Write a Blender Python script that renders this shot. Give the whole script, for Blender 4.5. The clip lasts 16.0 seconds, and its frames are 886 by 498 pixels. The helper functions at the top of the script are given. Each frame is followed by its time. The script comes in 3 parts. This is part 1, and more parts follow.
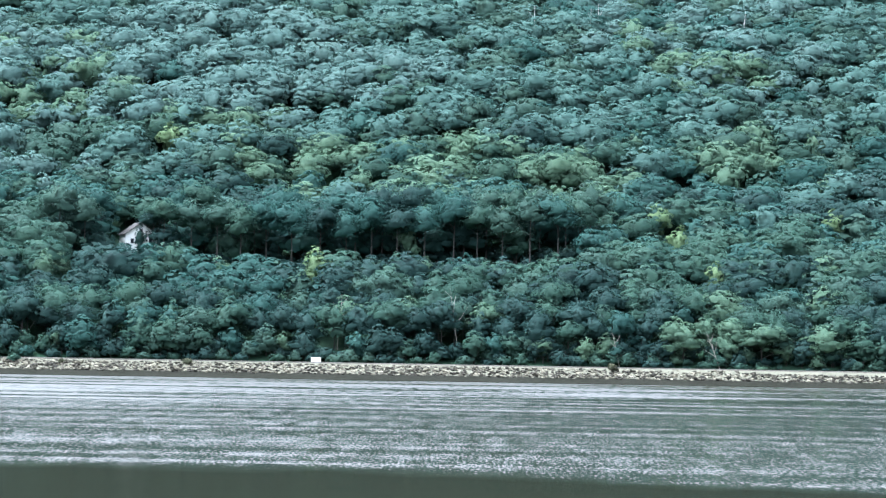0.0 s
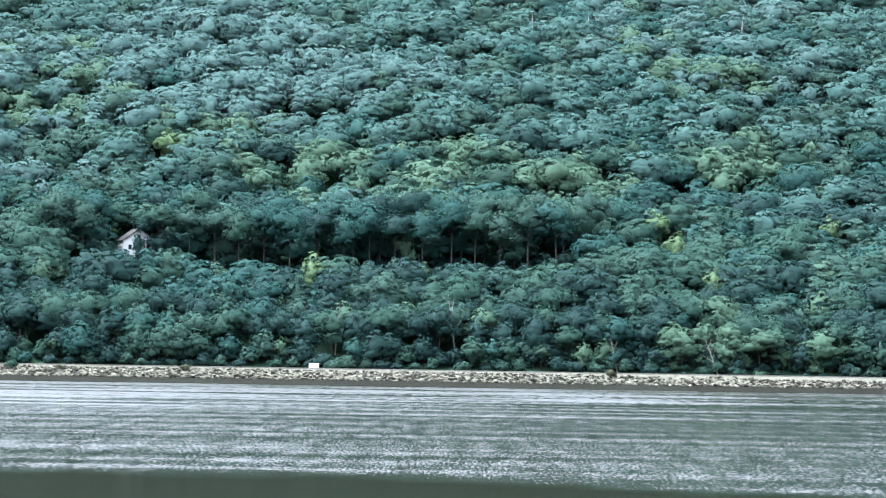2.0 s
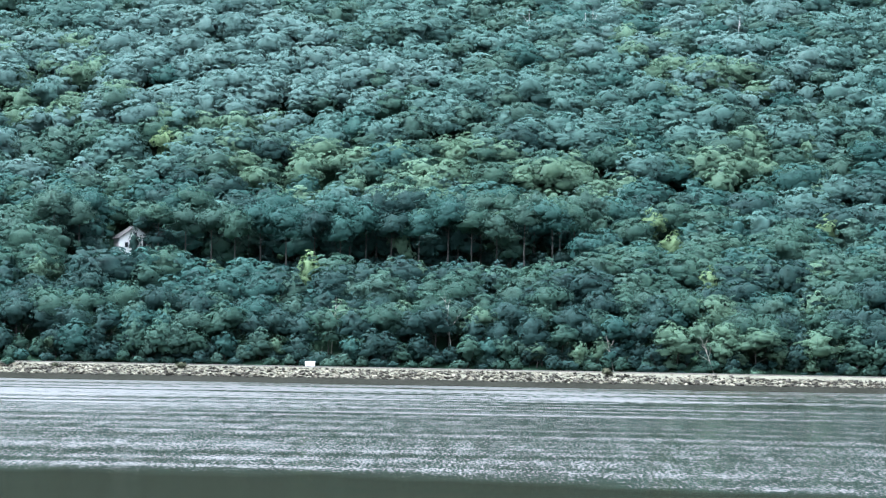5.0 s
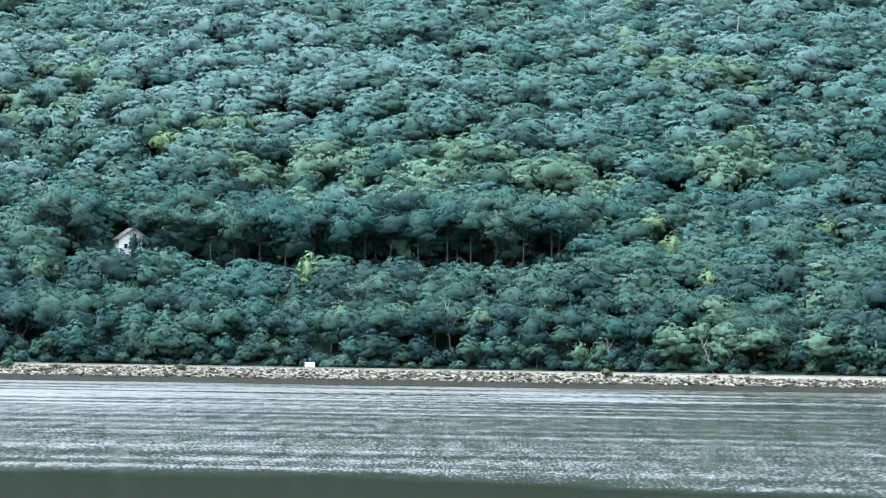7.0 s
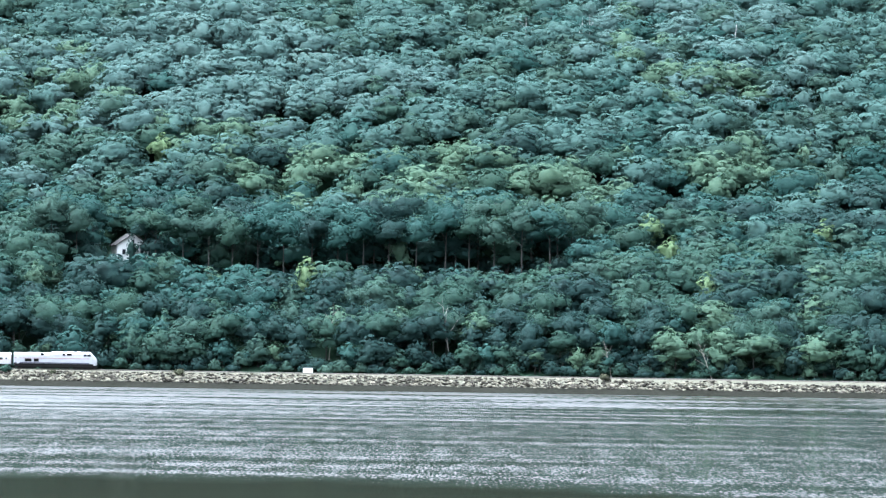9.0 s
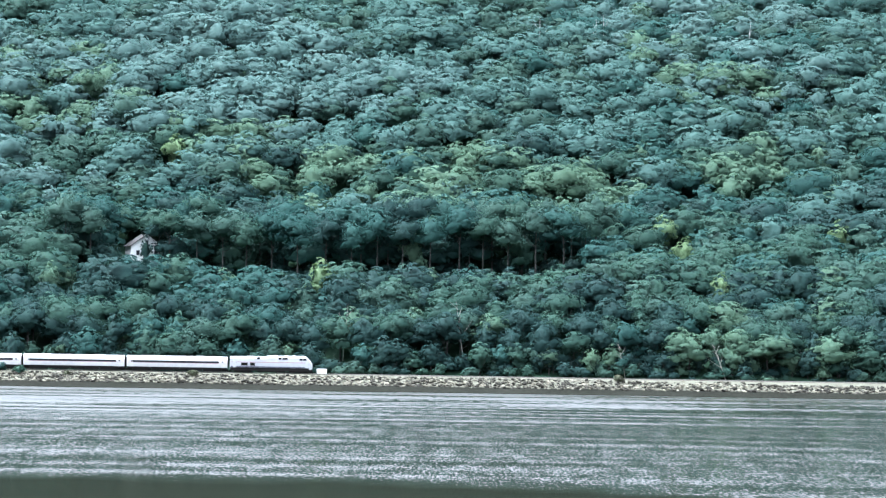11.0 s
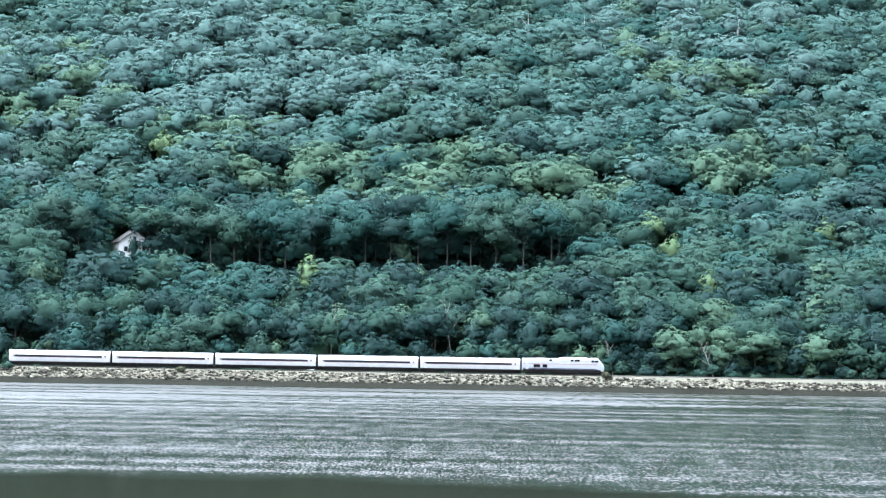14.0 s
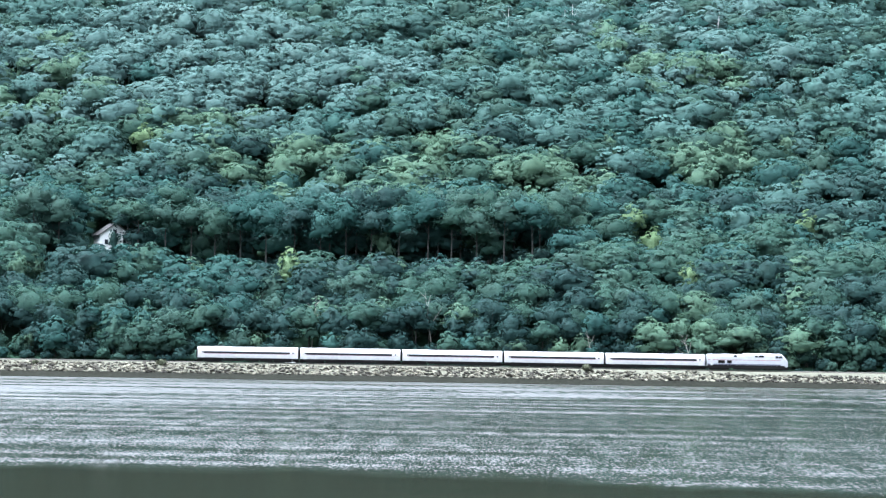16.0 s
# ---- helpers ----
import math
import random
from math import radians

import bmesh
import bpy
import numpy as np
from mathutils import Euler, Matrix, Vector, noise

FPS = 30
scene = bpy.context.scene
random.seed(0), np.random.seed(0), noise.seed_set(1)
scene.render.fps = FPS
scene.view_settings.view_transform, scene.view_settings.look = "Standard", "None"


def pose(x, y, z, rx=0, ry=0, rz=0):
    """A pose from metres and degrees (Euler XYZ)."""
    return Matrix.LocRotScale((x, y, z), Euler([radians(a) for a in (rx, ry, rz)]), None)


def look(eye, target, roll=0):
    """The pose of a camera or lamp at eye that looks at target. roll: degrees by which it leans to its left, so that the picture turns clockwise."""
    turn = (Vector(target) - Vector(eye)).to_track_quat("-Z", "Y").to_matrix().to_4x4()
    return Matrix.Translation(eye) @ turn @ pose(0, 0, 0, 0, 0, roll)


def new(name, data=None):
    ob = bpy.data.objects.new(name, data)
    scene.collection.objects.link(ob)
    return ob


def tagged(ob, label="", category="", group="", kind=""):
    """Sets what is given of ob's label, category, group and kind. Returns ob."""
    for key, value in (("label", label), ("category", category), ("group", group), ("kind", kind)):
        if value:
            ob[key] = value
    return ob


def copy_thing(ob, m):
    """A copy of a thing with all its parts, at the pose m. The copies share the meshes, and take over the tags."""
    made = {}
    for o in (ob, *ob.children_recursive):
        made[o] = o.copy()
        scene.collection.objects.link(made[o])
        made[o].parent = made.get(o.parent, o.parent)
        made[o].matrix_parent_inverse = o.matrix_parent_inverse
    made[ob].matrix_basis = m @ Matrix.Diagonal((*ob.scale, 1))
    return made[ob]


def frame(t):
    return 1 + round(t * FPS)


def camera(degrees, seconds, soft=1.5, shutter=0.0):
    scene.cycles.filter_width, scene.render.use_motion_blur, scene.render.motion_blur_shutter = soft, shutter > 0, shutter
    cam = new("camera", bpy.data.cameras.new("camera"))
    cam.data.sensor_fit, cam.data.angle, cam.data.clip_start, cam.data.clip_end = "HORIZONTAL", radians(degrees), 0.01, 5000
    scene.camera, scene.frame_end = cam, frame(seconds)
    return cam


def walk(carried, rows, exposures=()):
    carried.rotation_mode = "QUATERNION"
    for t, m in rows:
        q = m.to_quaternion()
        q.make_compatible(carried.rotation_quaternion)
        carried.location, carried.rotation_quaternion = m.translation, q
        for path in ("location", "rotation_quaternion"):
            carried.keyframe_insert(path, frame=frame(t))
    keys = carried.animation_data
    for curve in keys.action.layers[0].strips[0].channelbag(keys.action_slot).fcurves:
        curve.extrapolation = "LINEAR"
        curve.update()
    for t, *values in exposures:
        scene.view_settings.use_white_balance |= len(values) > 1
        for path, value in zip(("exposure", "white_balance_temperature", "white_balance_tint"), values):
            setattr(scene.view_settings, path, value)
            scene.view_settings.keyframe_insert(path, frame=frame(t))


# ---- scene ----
cam = camera(15.0, 16.0, soft=1.3)
walk(cam, [
    (0, pose(0, 0, 8, 91.7027, -1.0195, -0.0303)),
    (0.5, pose(0, 0, 8, 91.7056, -1.0322, -0.0308)),
    (1, pose(0, 0, 8, 91.7040, -1.0168, -0.0318)),
    (1.5, pose(0, 0, 8, 91.7055, -1.0190, -0.0318)),
    (2, pose(0, 0, 8, 91.8017, -0.9531, -0.0647)),
    (2.5, pose(0, 0, 8, 91.8513, -1.0016, -0.0903)),
    (3, pose(0, 0, 8, 91.8616, -0.9449, -0.1040)),
    (3.5, pose(0, 0, 8, 91.8414, -1.0137, -0.1215)),
    (4, pose(0, 0, 8, 91.7755, -1.0889, -0.1259)),
    (6.5, pose(0, 0, 8, 91.7814, -1.0120, -0.1495)),
    (7, pose(0, 0, 8, 91.7883, -0.9528, -0.1370)),
    (7.5, pose(0, 0, 8, 91.8060, -0.9295, -0.1333)),
    (8, pose(0, 0, 8, 91.8179, -0.9363, -0.1466)),
    (8.5, pose(0, 0, 8, 91.8332, -0.9463, -0.1690)),
    (9, pose(0, 0, 8, 91.8818, -0.9156, -0.1676)),
    (11.5, pose(0, 0, 8, 91.9024, -0.9448, 0.0906)),
    (12, pose(0, 0, 8, 91.9179, -0.9623, 0.0339)),
    (12.5, pose(0, 0, 8, 91.8885, -0.9416, 0.0155)),
    (13, pose(0, 0, 8, 91.8885, -0.9416, 0.0155)),
    (13.5, pose(0, 0, 8, 91.9044, -0.9480, -0.0140)),
    (14, pose(0, 0, 8, 91.8405, -1.0140, -0.1392)),
    (14.5, pose(0, 0, 8, 91.7797, -1.0584, -0.2900)),
    (15, pose(0, 0, 8, 91.7493, -1.0739, -0.3818)),
    (15.5, pose(0, 0, 8, 91.7147, -1.0185, -0.4204)),
    (16, pose(0, 0, 8, 91.7215, -0.9462, -0.4660)),
], exposures=[(0, 1.95, 5480, 9), (16, 1.95, 5480, 9)])

# ---- light ----
world = bpy.data.worlds.new("hazy_sky")
scene.world = world
world.use_nodes = True
wn = world.node_tree
sky = wn.nodes.new("ShaderNodeTexSky")
sky.sky_type, sky.sun_disc = "NISHITA", False
sky.sun_elevation, sky.sun_rotation = radians(69), radians(248)
sky.dust_density, sky.air_density, sky.ozone_density = 9.0, 1.2, 2.0
wn.nodes["Background"].inputs["Strength"].default_value = 0.22
haze = wn.nodes.new("ShaderNodeHueSaturation")
haze.inputs["Saturation"].default_value = 0.09
wn.links.new(sky.outputs[0], haze.inputs["Color"])
wn.links.new(haze.outputs[0], wn.nodes["Background"].inputs["Color"])

sun = new("sun", bpy.data.lights.new("sun", "SUN"))
sun.data.energy, sun.data.angle, sun.data.color = 1.5, radians(16), (1.0, 0.95, 0.80)
sun.matrix_world = look((-185, -75, 520), (0, 0, 0))


# ---- materials ----
def material(name, rough=0.7, metal=0.0):
    m = bpy.data.materials.new(name)
    m.use_nodes = True
    b = m.node_tree.nodes["Principled BSDF"]
    b.inputs["Roughness"].default_value, b.inputs["Metallic"].default_value = rough, metal
    return m, m.node_tree, b


def math_node(nt, op, a, b=None, clamp=False):
    n = nt.nodes.new("ShaderNodeMath")
    n.operation, n.use_clamp = op, clamp
    for i, v in enumerate((a, b)):
        if v is None:
            continue
        if isinstance(v, (int, float)):
            n.inputs[i].default_value = v
        else:
            nt.links.new(v, n.inputs[i])
    return n.outputs[0]


def noise_node(nt, vector, scale, detail=3.0, rough=0.55):
    n = nt.nodes.new("ShaderNodeTexNoise")
    n.inputs["Scale"].default_value, n.inputs["Detail"].default_value = scale, detail
    n.inputs["Roughness"].default_value = rough
    if vector is not None:
        nt.links.new(vector, n.inputs["Vector"])
    return n


def ramp_node(nt, fac, stops):
    n = nt.nodes.new("ShaderNodeValToRGB")
    e = n.color_ramp.elements
    while len(e) < len(stops):
        e.new(0.5)
    for el, (p, c) in zip(e, stops):
        el.position, el.color = p, (*c, 1)
    nt.links.new(fac, n.inputs[0])
    return n.outputs[0]


def mapped(nt, source, scale):
    n = nt.nodes.new("ShaderNodeMapping")
    n.inputs["Scale"].default_value = scale
    nt.links.new(source, n.inputs["Vector"])
    return n.outputs[0]


def bumped(nt, bsdf, height, strength, distance=0.05):
    n = nt.nodes.new("ShaderNodeBump")
    n.inputs["Strength"].default_value, n.inputs["Distance"].default_value = strength, distance
    nt.links.new(height, n.inputs["Height"])
    nt.links.new(n.outputs[0], bsdf.inputs["Normal"])


def grainy(name, dark, light, scale, rough=0.75, metal=0.0, bump=0.3, coarse=0.25):
    """A surface that varies at two scales between two tones."""
    m, nt, b = material(name, rough, metal)
    co = nt.nodes.new("ShaderNodeTexCoord").outputs["Object"]
    fine = noise_node(nt, co, scale, 6).outputs[0]
    wide = noise_node(nt, co, scale * coarse * 0.3, 2).outputs[0]
    mixed = math_node(nt, "ADD", math_node(nt, "MULTIPLY", fine, 0.6), math_node(nt, "MULTIPLY", wide, 0.4))
    nt.links.new(ramp_node(nt, mixed, [(0.32, dark), (0.68, light)]), b.inputs["Base Color"])
    if bump:
        bumped(nt, b, fine, bump)
    return m


def foliage(name, deep, mid, pale):
    """Leaf clumps: each clump its own tone, with a slow drift over the wood."""
    m, nt, b = material(name, 0.6)
    geo = nt.nodes.new("ShaderNodeNewGeometry")
    drift = noise_node(nt, geo.outputs["Position"], 0.09, 2).outputs[0]
    grain = noise_node(nt, geo.outputs["Position"], 1.1, 2, 0.5).outputs[0]
    fac = math_node(nt, "ADD", math_node(nt, "MULTIPLY", geo.outputs["Random Per Island"], 0.07),
                    math_node(nt, "ADD", math_node(nt, "MULTIPLY", drift, 0.5), math_node(nt, "MULTIPLY", grain, 0.43)))
    col = ramp_node(nt, fac, [(0.25, deep), (0.5, mid), (0.75, pale)])
    nt.links.new(col, b.inputs["Base Color"])
    b.inputs["Specular IOR Level"].default_value = 0.08
    tr = nt.nodes.new("ShaderNodeBsdfTranslucent")
    nt.links.new(col, tr.inputs["Color"])
    mix = nt.nodes.new("ShaderNodeMixShader")
    mix.inputs[0].default_value = 0.45
    nt.links.new(b.outputs[0], mix.inputs[1])
    nt.links.new(tr.outputs[0], mix.inputs[2])
    nt.links.new(mix.outputs[0], nt.nodes["Material Output"].inputs["Surface"])
    return m


LEAF = [
    # leaf green darkened further to carry the shade of the lower belt
    foliage("leaf_shade_dark_green", (0.013, 0.035, 0.034), (0.023, 0.052, 0.048), (0.037, 0.077, 0.064)),
    foliage("leaf_mid_green", (0.020, 0.050, 0.042), (0.036, 0.077, 0.059), (0.057, 0.108, 0.075)),
    # the blue here partly stands in for haze over the wood
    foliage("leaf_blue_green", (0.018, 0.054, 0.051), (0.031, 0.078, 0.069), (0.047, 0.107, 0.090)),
    foliage("leaf_grey_green", (0.028, 0.059, 0.049), (0.043, 0.085, 0.068), (0.065, 0.117, 0.088)),
    foliage("leaf_light_green", (0.047, 0.093, 0.068), (0.075, 0.131, 0.089), (0.106, 0.172, 0.109)),
    foliage("leaf_yellow_green", (0.072, 0.118, 0.063), (0.109, 0.169, 0.086), (0.147, 0.213, 0.111)),
    # two tones with haze in the leaf colour, for the upper hill
    foliage("leaf_haze_pale_green", (0.060, 0.112, 0.105), (0.081, 0.142, 0.131), (0.109, 0.168, 0.151)),
    foliage("leaf_haze_blue_green", (0.044, 0.096, 0.086), (0.063, 0.121, 0.108), (0.080, 0.147, 0.126)),
]
BARK = grainy("bark", (0.014, 0.0135, 0.012), (0.036, 0.034, 0.031), 3.0, 0.9)
PALE_BARK = grainy("weathered_pale_bark", (0.13, 0.125, 0.11), (0.27, 0.26, 0.235), 2.0, 0.9)
SNAG_BARK = grainy("bleached_snag_bark", (0.26, 0.26, 0.25), (0.44, 0.44, 0.43), 2.0, 0.9)
FOREST_FLOOR = grainy("forest_floor", (0.010, 0.024, 0.016), (0.024, 0.050, 0.030), 0.35, 0.95)
FOREST_FLOOR.node_tree.nodes["Principled BSDF"].inputs["Specular IOR Level"].default_value = 0.05
BALLAST = grainy("track_ballast", (0.066, 0.066, 0.050), (0.122, 0.121, 0.093), 4.0, 0.95, bump=0.6)
BALLAST.node_tree.nodes["Principled BSDF"].inputs["Specular IOR Level"].default_value = 0.1
GRASS = grainy("dry_verge_grass", (0.040, 0.050, 0.022), (0.085, 0.090, 0.047), 2.5, 0.95, bump=0.5)
MUD = grainy("wet_tidal_mud", (0.010, 0.0105, 0.0085), (0.021, 0.0215, 0.018), 1.2, 0.9, bump=0.3)
MUD.node_tree.nodes["Principled BSDF"].inputs["Specular IOR Level"].default_value = 0.0
STEEL = grainy("worn_rail_steel", (0.08, 0.075, 0.066), (0.17, 0.165, 0.15), 5.0, 0.45, 0.7)
TIE = grainy("old_tie_timber", (0.07, 0.06, 0.05), (0.15, 0.13, 0.11), 4.0, 0.9)


def rock_material():
    m, nt, b = material("pale_riprap_stone", 0.9)
    b.inputs["Specular IOR Level"].default_value = 0.15
    co = nt.nodes.new("ShaderNodeNewGeometry").outputs["Position"]
    rnd = nt.nodes.new("ShaderNodeNewGeometry").outputs["Random Per Island"]
    obr = nt.nodes.new("ShaderNodeObjectInfo").outputs["Random"]
    fine = noise_node(nt, co, 2.2, 5).outputs[0]
    tone = math_node(nt, "FRACT", math_node(nt, "ADD", rnd, obr))
    fac = math_node(nt, "ADD", math_node(nt, "MULTIPLY", fine, 0.45), math_node(nt, "MULTIPLY", tone, 0.55))
    nt.links.new(ramp_node(nt, fac, [(0.32, (0.014, 0.013, 0.010)), (0.53, (0.052, 0.048, 0.038)), (0.71, (0.125, 0.116, 0.088)), (0.92, (0.29, 0.272, 0.212))]), b.inputs["Base Color"])
    bumped(nt, b, fine, 0.5, 0.1)
    return m


ROCK = rock_material()


def water_material():
    """River water: dark body, ripples that tilt the mirror; wind streaks set how rough it is."""
    m, nt, b = material("river_water", 0.1)
    b.inputs["Base Color"].default_value = (0.019, 0.020, 0.014, 1)
    b.inputs["IOR"].default_value = 1.333
    obj = nt.nodes.new("ShaderNodeTexCoord").outputs["Object"]
    pos = nt.nodes.new("ShaderNodeNewGeometry").outputs["Position"]
    sep = nt.nodes.new("ShaderNodeSeparateXYZ")
    nt.links.new(pos, sep.inputs[0])
    x, y = sep.outputs[0], sep.outputs[1]

    def times(a, c, clamp=False):
        return math_node(nt, "MULTIPLY", a, c, clamp)

    def plus(a, c):
        return math_node(nt, "ADD", a, c)

    def blend(a, c, fac):
        return plus(times(a, math_node(nt, "SUBTRACT", 1.0, fac)), times(c, fac))

    open_water = math_node(nt, "DIVIDE", math_node(nt, "SUBTRACT", y, 380.0), 420.0, True)
    # wavelets: short-crested close in, longer trains on the open reach
    chop_noise = noise_node(nt, mapped(nt, obj, (4.8, 0.42, 1)), 1.0, 4, 0.7)
    chop = plus(times(chop_noise.outputs[0], 0.82), times(noise_node(nt, mapped(nt, obj, (0.5, 0.05, 1)), 1.0, 2).outputs[0], 0.18))
    swell = plus(times(noise_node(nt, mapped(nt, obj, (0.7, 0.06, 1)), 1.0, 4, 0.7).outputs[0], 0.6), times(noise_node(nt, mapped(nt, obj, (0.02, 0.022, 1)), 1.0, 3).outputs[0], 0.4))
    crest = blend(chop, swell, open_water)
    # wind streaks, long along the river
    streak = ramp_node(nt, noise_node(nt, mapped(nt, pos, (0.007, 0.075, 1)), 1.0, 5, 0.65).outputs[0], [(0.36, (0.12,) * 3), (0.47, (0.5,) * 3), (0.6, (1.0,) * 3)])
    band = ramp_node(nt, noise_node(nt, mapped(nt, pos, (0.0024, 0.026, 1)), 1.0, 4, 0.7).outputs[0], [(0.38, (0.2,) * 3), (0.46, (0.6,) * 3), (0.56, (1.1,) * 3)])
    cover = blend(streak, band, open_water)
    # calm lee of the near bank, whose edge bends away to one side
    wob = times(math_node(nt, "SUBTRACT", noise_node(nt, mapped(nt, pos, (0.08, 0.05, 1)), 1.0, 3).outputs[0], 0.5), 26.0)
    edge = math_node(nt, "SUBTRACT", 212.0, times(math_node(nt, "MAXIMUM", plus(x, 4.0), 0.0), 0.8))
    near = math_node(nt, "DIVIDE", math_node(nt, "SUBTRACT", plus(y, wob), edge), 14.0, True)
    far = math_node(nt, "DIVIDE", math_node(nt, "SUBTRACT", plus(834.0, times(x, 0.06)), y), 14.0, True)
    # the wind dies away to one side of the reach
    lee = math_node(nt, "SUBTRACT", 0.86, times(math_node(nt, "DIVIDE", x, y), 1.6))
    cover = times(times(times(cover, math_node(nt, "MINIMUM", math_node(nt, "MAXIMUM", lee, 0.6), 1.0)), near), far)
    dim_share = nt.nodes.new("ShaderNodeMath")
    dim_share.operation = "MULTIPLY"
    # a dark diffuse share dims the reflection: strong in slack water close in, less beyond
    nt.links.new(ramp_node(nt, near, [(0.0, (0.84,) * 3), (1.0, (0.42,) * 3)]), dim_share.inputs[0])
    # only the faces turned to the near bank are seen this low: wavelets stand where the wind is strong
    ridge = ramp_node(nt, noise_node(nt, mapped(nt, pos, (0.004, 0.055, 1)), 1.0, 3, 0.6).outputs[0], [(0.50, (0.0,) * 3), (0.6, (1.0,) * 3)])
    ridge = times(times(ridge, lee), times(times(open_water, math_node(nt, "SUBTRACT", 1.0, open_water)), 4.0))
    cover = plus(cover, ridge)
    thr = math_node(nt, "SUBTRACT", plus(math_node(nt, "SUBTRACT", 0.548, times(times(open_water, lee), 0.055)), times(math_node(nt, "SUBTRACT", 1.0, times(near, far)), 0.115)), times(cover, 0.12))
    lift = times(math_node(nt, "SUBTRACT", crest, thr), 10.0, True)
    reach = times(open_water, open_water)
    slope = plus(0.008, times(lift, plus(0.104, times(reach, 0.16))))
    side = times(math_node(nt, "SUBTRACT", chop_noise.outputs[0], 0.5), 0.12)
    up = nt.nodes.new("ShaderNodeCombineXYZ")
    nt.links.new(side, up.inputs[0])
    nt.links.new(times(slope, -1.0), up.inputs[1])
    up.inputs[2].default_value = 1.0
    nrm = nt.nodes.new("ShaderNodeVectorMath")
    nrm.operation = "NORMALIZE"
    nt.links.new(up.outputs[0], nrm.inputs[0])
    nt.links.new(nrm.outputs[0], b.inputs["Normal"])
    # dark diffuse stands in for the weaker reflection of the troughs and slack water
    nt.links.new(math_node(nt, "SUBTRACT", 1.0, times(lift, 0.9)), dim_share.inputs[1])
    dim_diffuse = nt.nodes.new("ShaderNodeBsdfDiffuse")
    dim_diffuse.inputs["Color"].default_value = (0.0066, 0.0078, 0.0052, 1)
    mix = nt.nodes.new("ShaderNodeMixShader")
    nt.links.new(dim_share.outputs[0], mix.inputs[0])
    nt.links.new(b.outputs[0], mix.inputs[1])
    nt.links.new(dim_diffuse.outputs[0], mix.inputs[2])
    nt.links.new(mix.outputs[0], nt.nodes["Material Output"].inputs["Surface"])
    return m


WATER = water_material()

# ---- plan: s runs along the railway, r away from the river behind it ----
TURN = math.atan(0.06)
CT, ST = math.cos(TURN), math.sin(TURN)
TRACK_Y, RAIL_Z = 858.0, 4.1


def bank(s, r, z=0.0):
    return Vector((s * CT - r * ST, TRACK_Y + s * ST + r * CT, z))


PROFILE = [(-900, 6.4), (-840, 6.2), (-826, 2.0), (-815, -2.5), (-22, -2.5), (-15.5, -0.5), (-9.6, 1.35), (-4.6, 3.45), (-3.6, 3.8), (7.5, 3.8), (10, 3.6),
           (30, 11.2), (50, 20.6), (92, 30.2), (130, 47.2), (250, 109.0), (315, 141.0), (420, 146.0), (700, 120.0), (4000, 60.0)]


def ground_z(s, r):
    z = PROFILE[-1][1]
    for (r0, z0), (r1, z1) in zip(PROFILE, PROFILE[1:]):
        if r <= r1:
            z = z0 + (z1 - z0) * max(0.0, (r - r0)) / (r1 - r0)
            break
    k = min(1.0, max(0.0, (r - 14) / 60))
    z += k * 4.0 * noise.noise((s * 0.012, r * 0.012, 3.1)) + k * 1.5 * noise.noise((s * 0.05, r * 0.05, 7.7))
    return z


def mesh_object(name, verts, faces, mats, parent=None, smooth=False, slots=None, normals=None):
    me = bpy.data.meshes.new(name)
    me.from_pydata(verts, [], faces)
    for mt in (mats if isinstance(mats, (list, tuple)) else [mats]):
        me.materials.append(mt)
    if slots is not None:
        me.polygons.foreach_set("material_index", np.asarray(slots, dtype=np.int32))
    if smooth:
        me.polygons.foreach_set("use_smooth", [True] * len(me.polygons))
    me.update()
    if normals is not None:
        me.normals_split_custom_set_from_vertices(normals)
    ob = new(name, me)
    if parent is not None:
        ob.parent = parent
    return ob


def part(name, bm, mat, parent, label=""):
    me = bpy.data.meshes.new(name)
    bm.to_mesh(me)
    bm.free()
    me.materials.append(mat)
    ob = new(name, me)
    ob.parent = parent
    return tagged(ob, label)


def build_ground():
    ss = sorted(set([-4000, -2500, -1500, -1000, -700] + list(range(-520, 521, 8)) + [700, 1000, 1500, 2500, 4000]))
    rs = sorted(set([p[0] for p in PROFILE] + [-3000, -1500] + list(range(10, 420, 8)) + [-12, -7, 4] + [500, 600, 1000, 1500, 2500]))
    verts = [bank(s, r, ground_z(s, r)) for r in rs for s in ss]
    n = len(ss)
    faces, slots = [], []
    for j in range(len(rs) - 1):
        for i in range(n - 1):
            a = j * n + i
            faces.append((a, a + 1, a + n + 1, a + n))
            mid = (rs[j] + rs[j + 1]) / 2
            slots.append(3 if -24 < mid < -9 else 1 if -9 < mid < 5.5 else 2 if 5.5 <= mid < 11 else 0)
    ob = mesh_object("ground", verts, faces, [FOREST_FLOOR, BALLAST, GRASS, MUD], slots=slots)
    return tagged(ob, "wooded hillside ground with a gravel railway bed above the river", "ground", kind="structure")


def build_water():
    verts = [(-3500, 15, 0), (3500, 15, 0), (3500, 1080, 0), (-3500, 660, 0)]
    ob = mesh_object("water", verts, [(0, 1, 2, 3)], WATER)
    return tagged(ob, "grey-green river water with wind ripples and bright streaks", "water", kind="structure")


build_ground()
water = build_water()


# ---- trees ----
def ico(sub):
    bm = bmesh.new()
    bmesh.ops.create_icosphere(bm, subdivisions=sub, radius=1.0)
    v = np.array([x.co[:] for x in bm.verts])
    fc = [tuple(q.index for q in f.verts) for f in bm.faces]
    bm.free()
    return v, fc


BOUGH_V, BOUGH_F = ico(1)
BOUGH_F = np.array(BOUGH_F)


def unit(a):
    return a / np.maximum(np.linalg.norm(a, axis=-1, keepdims=True), 1e-9)


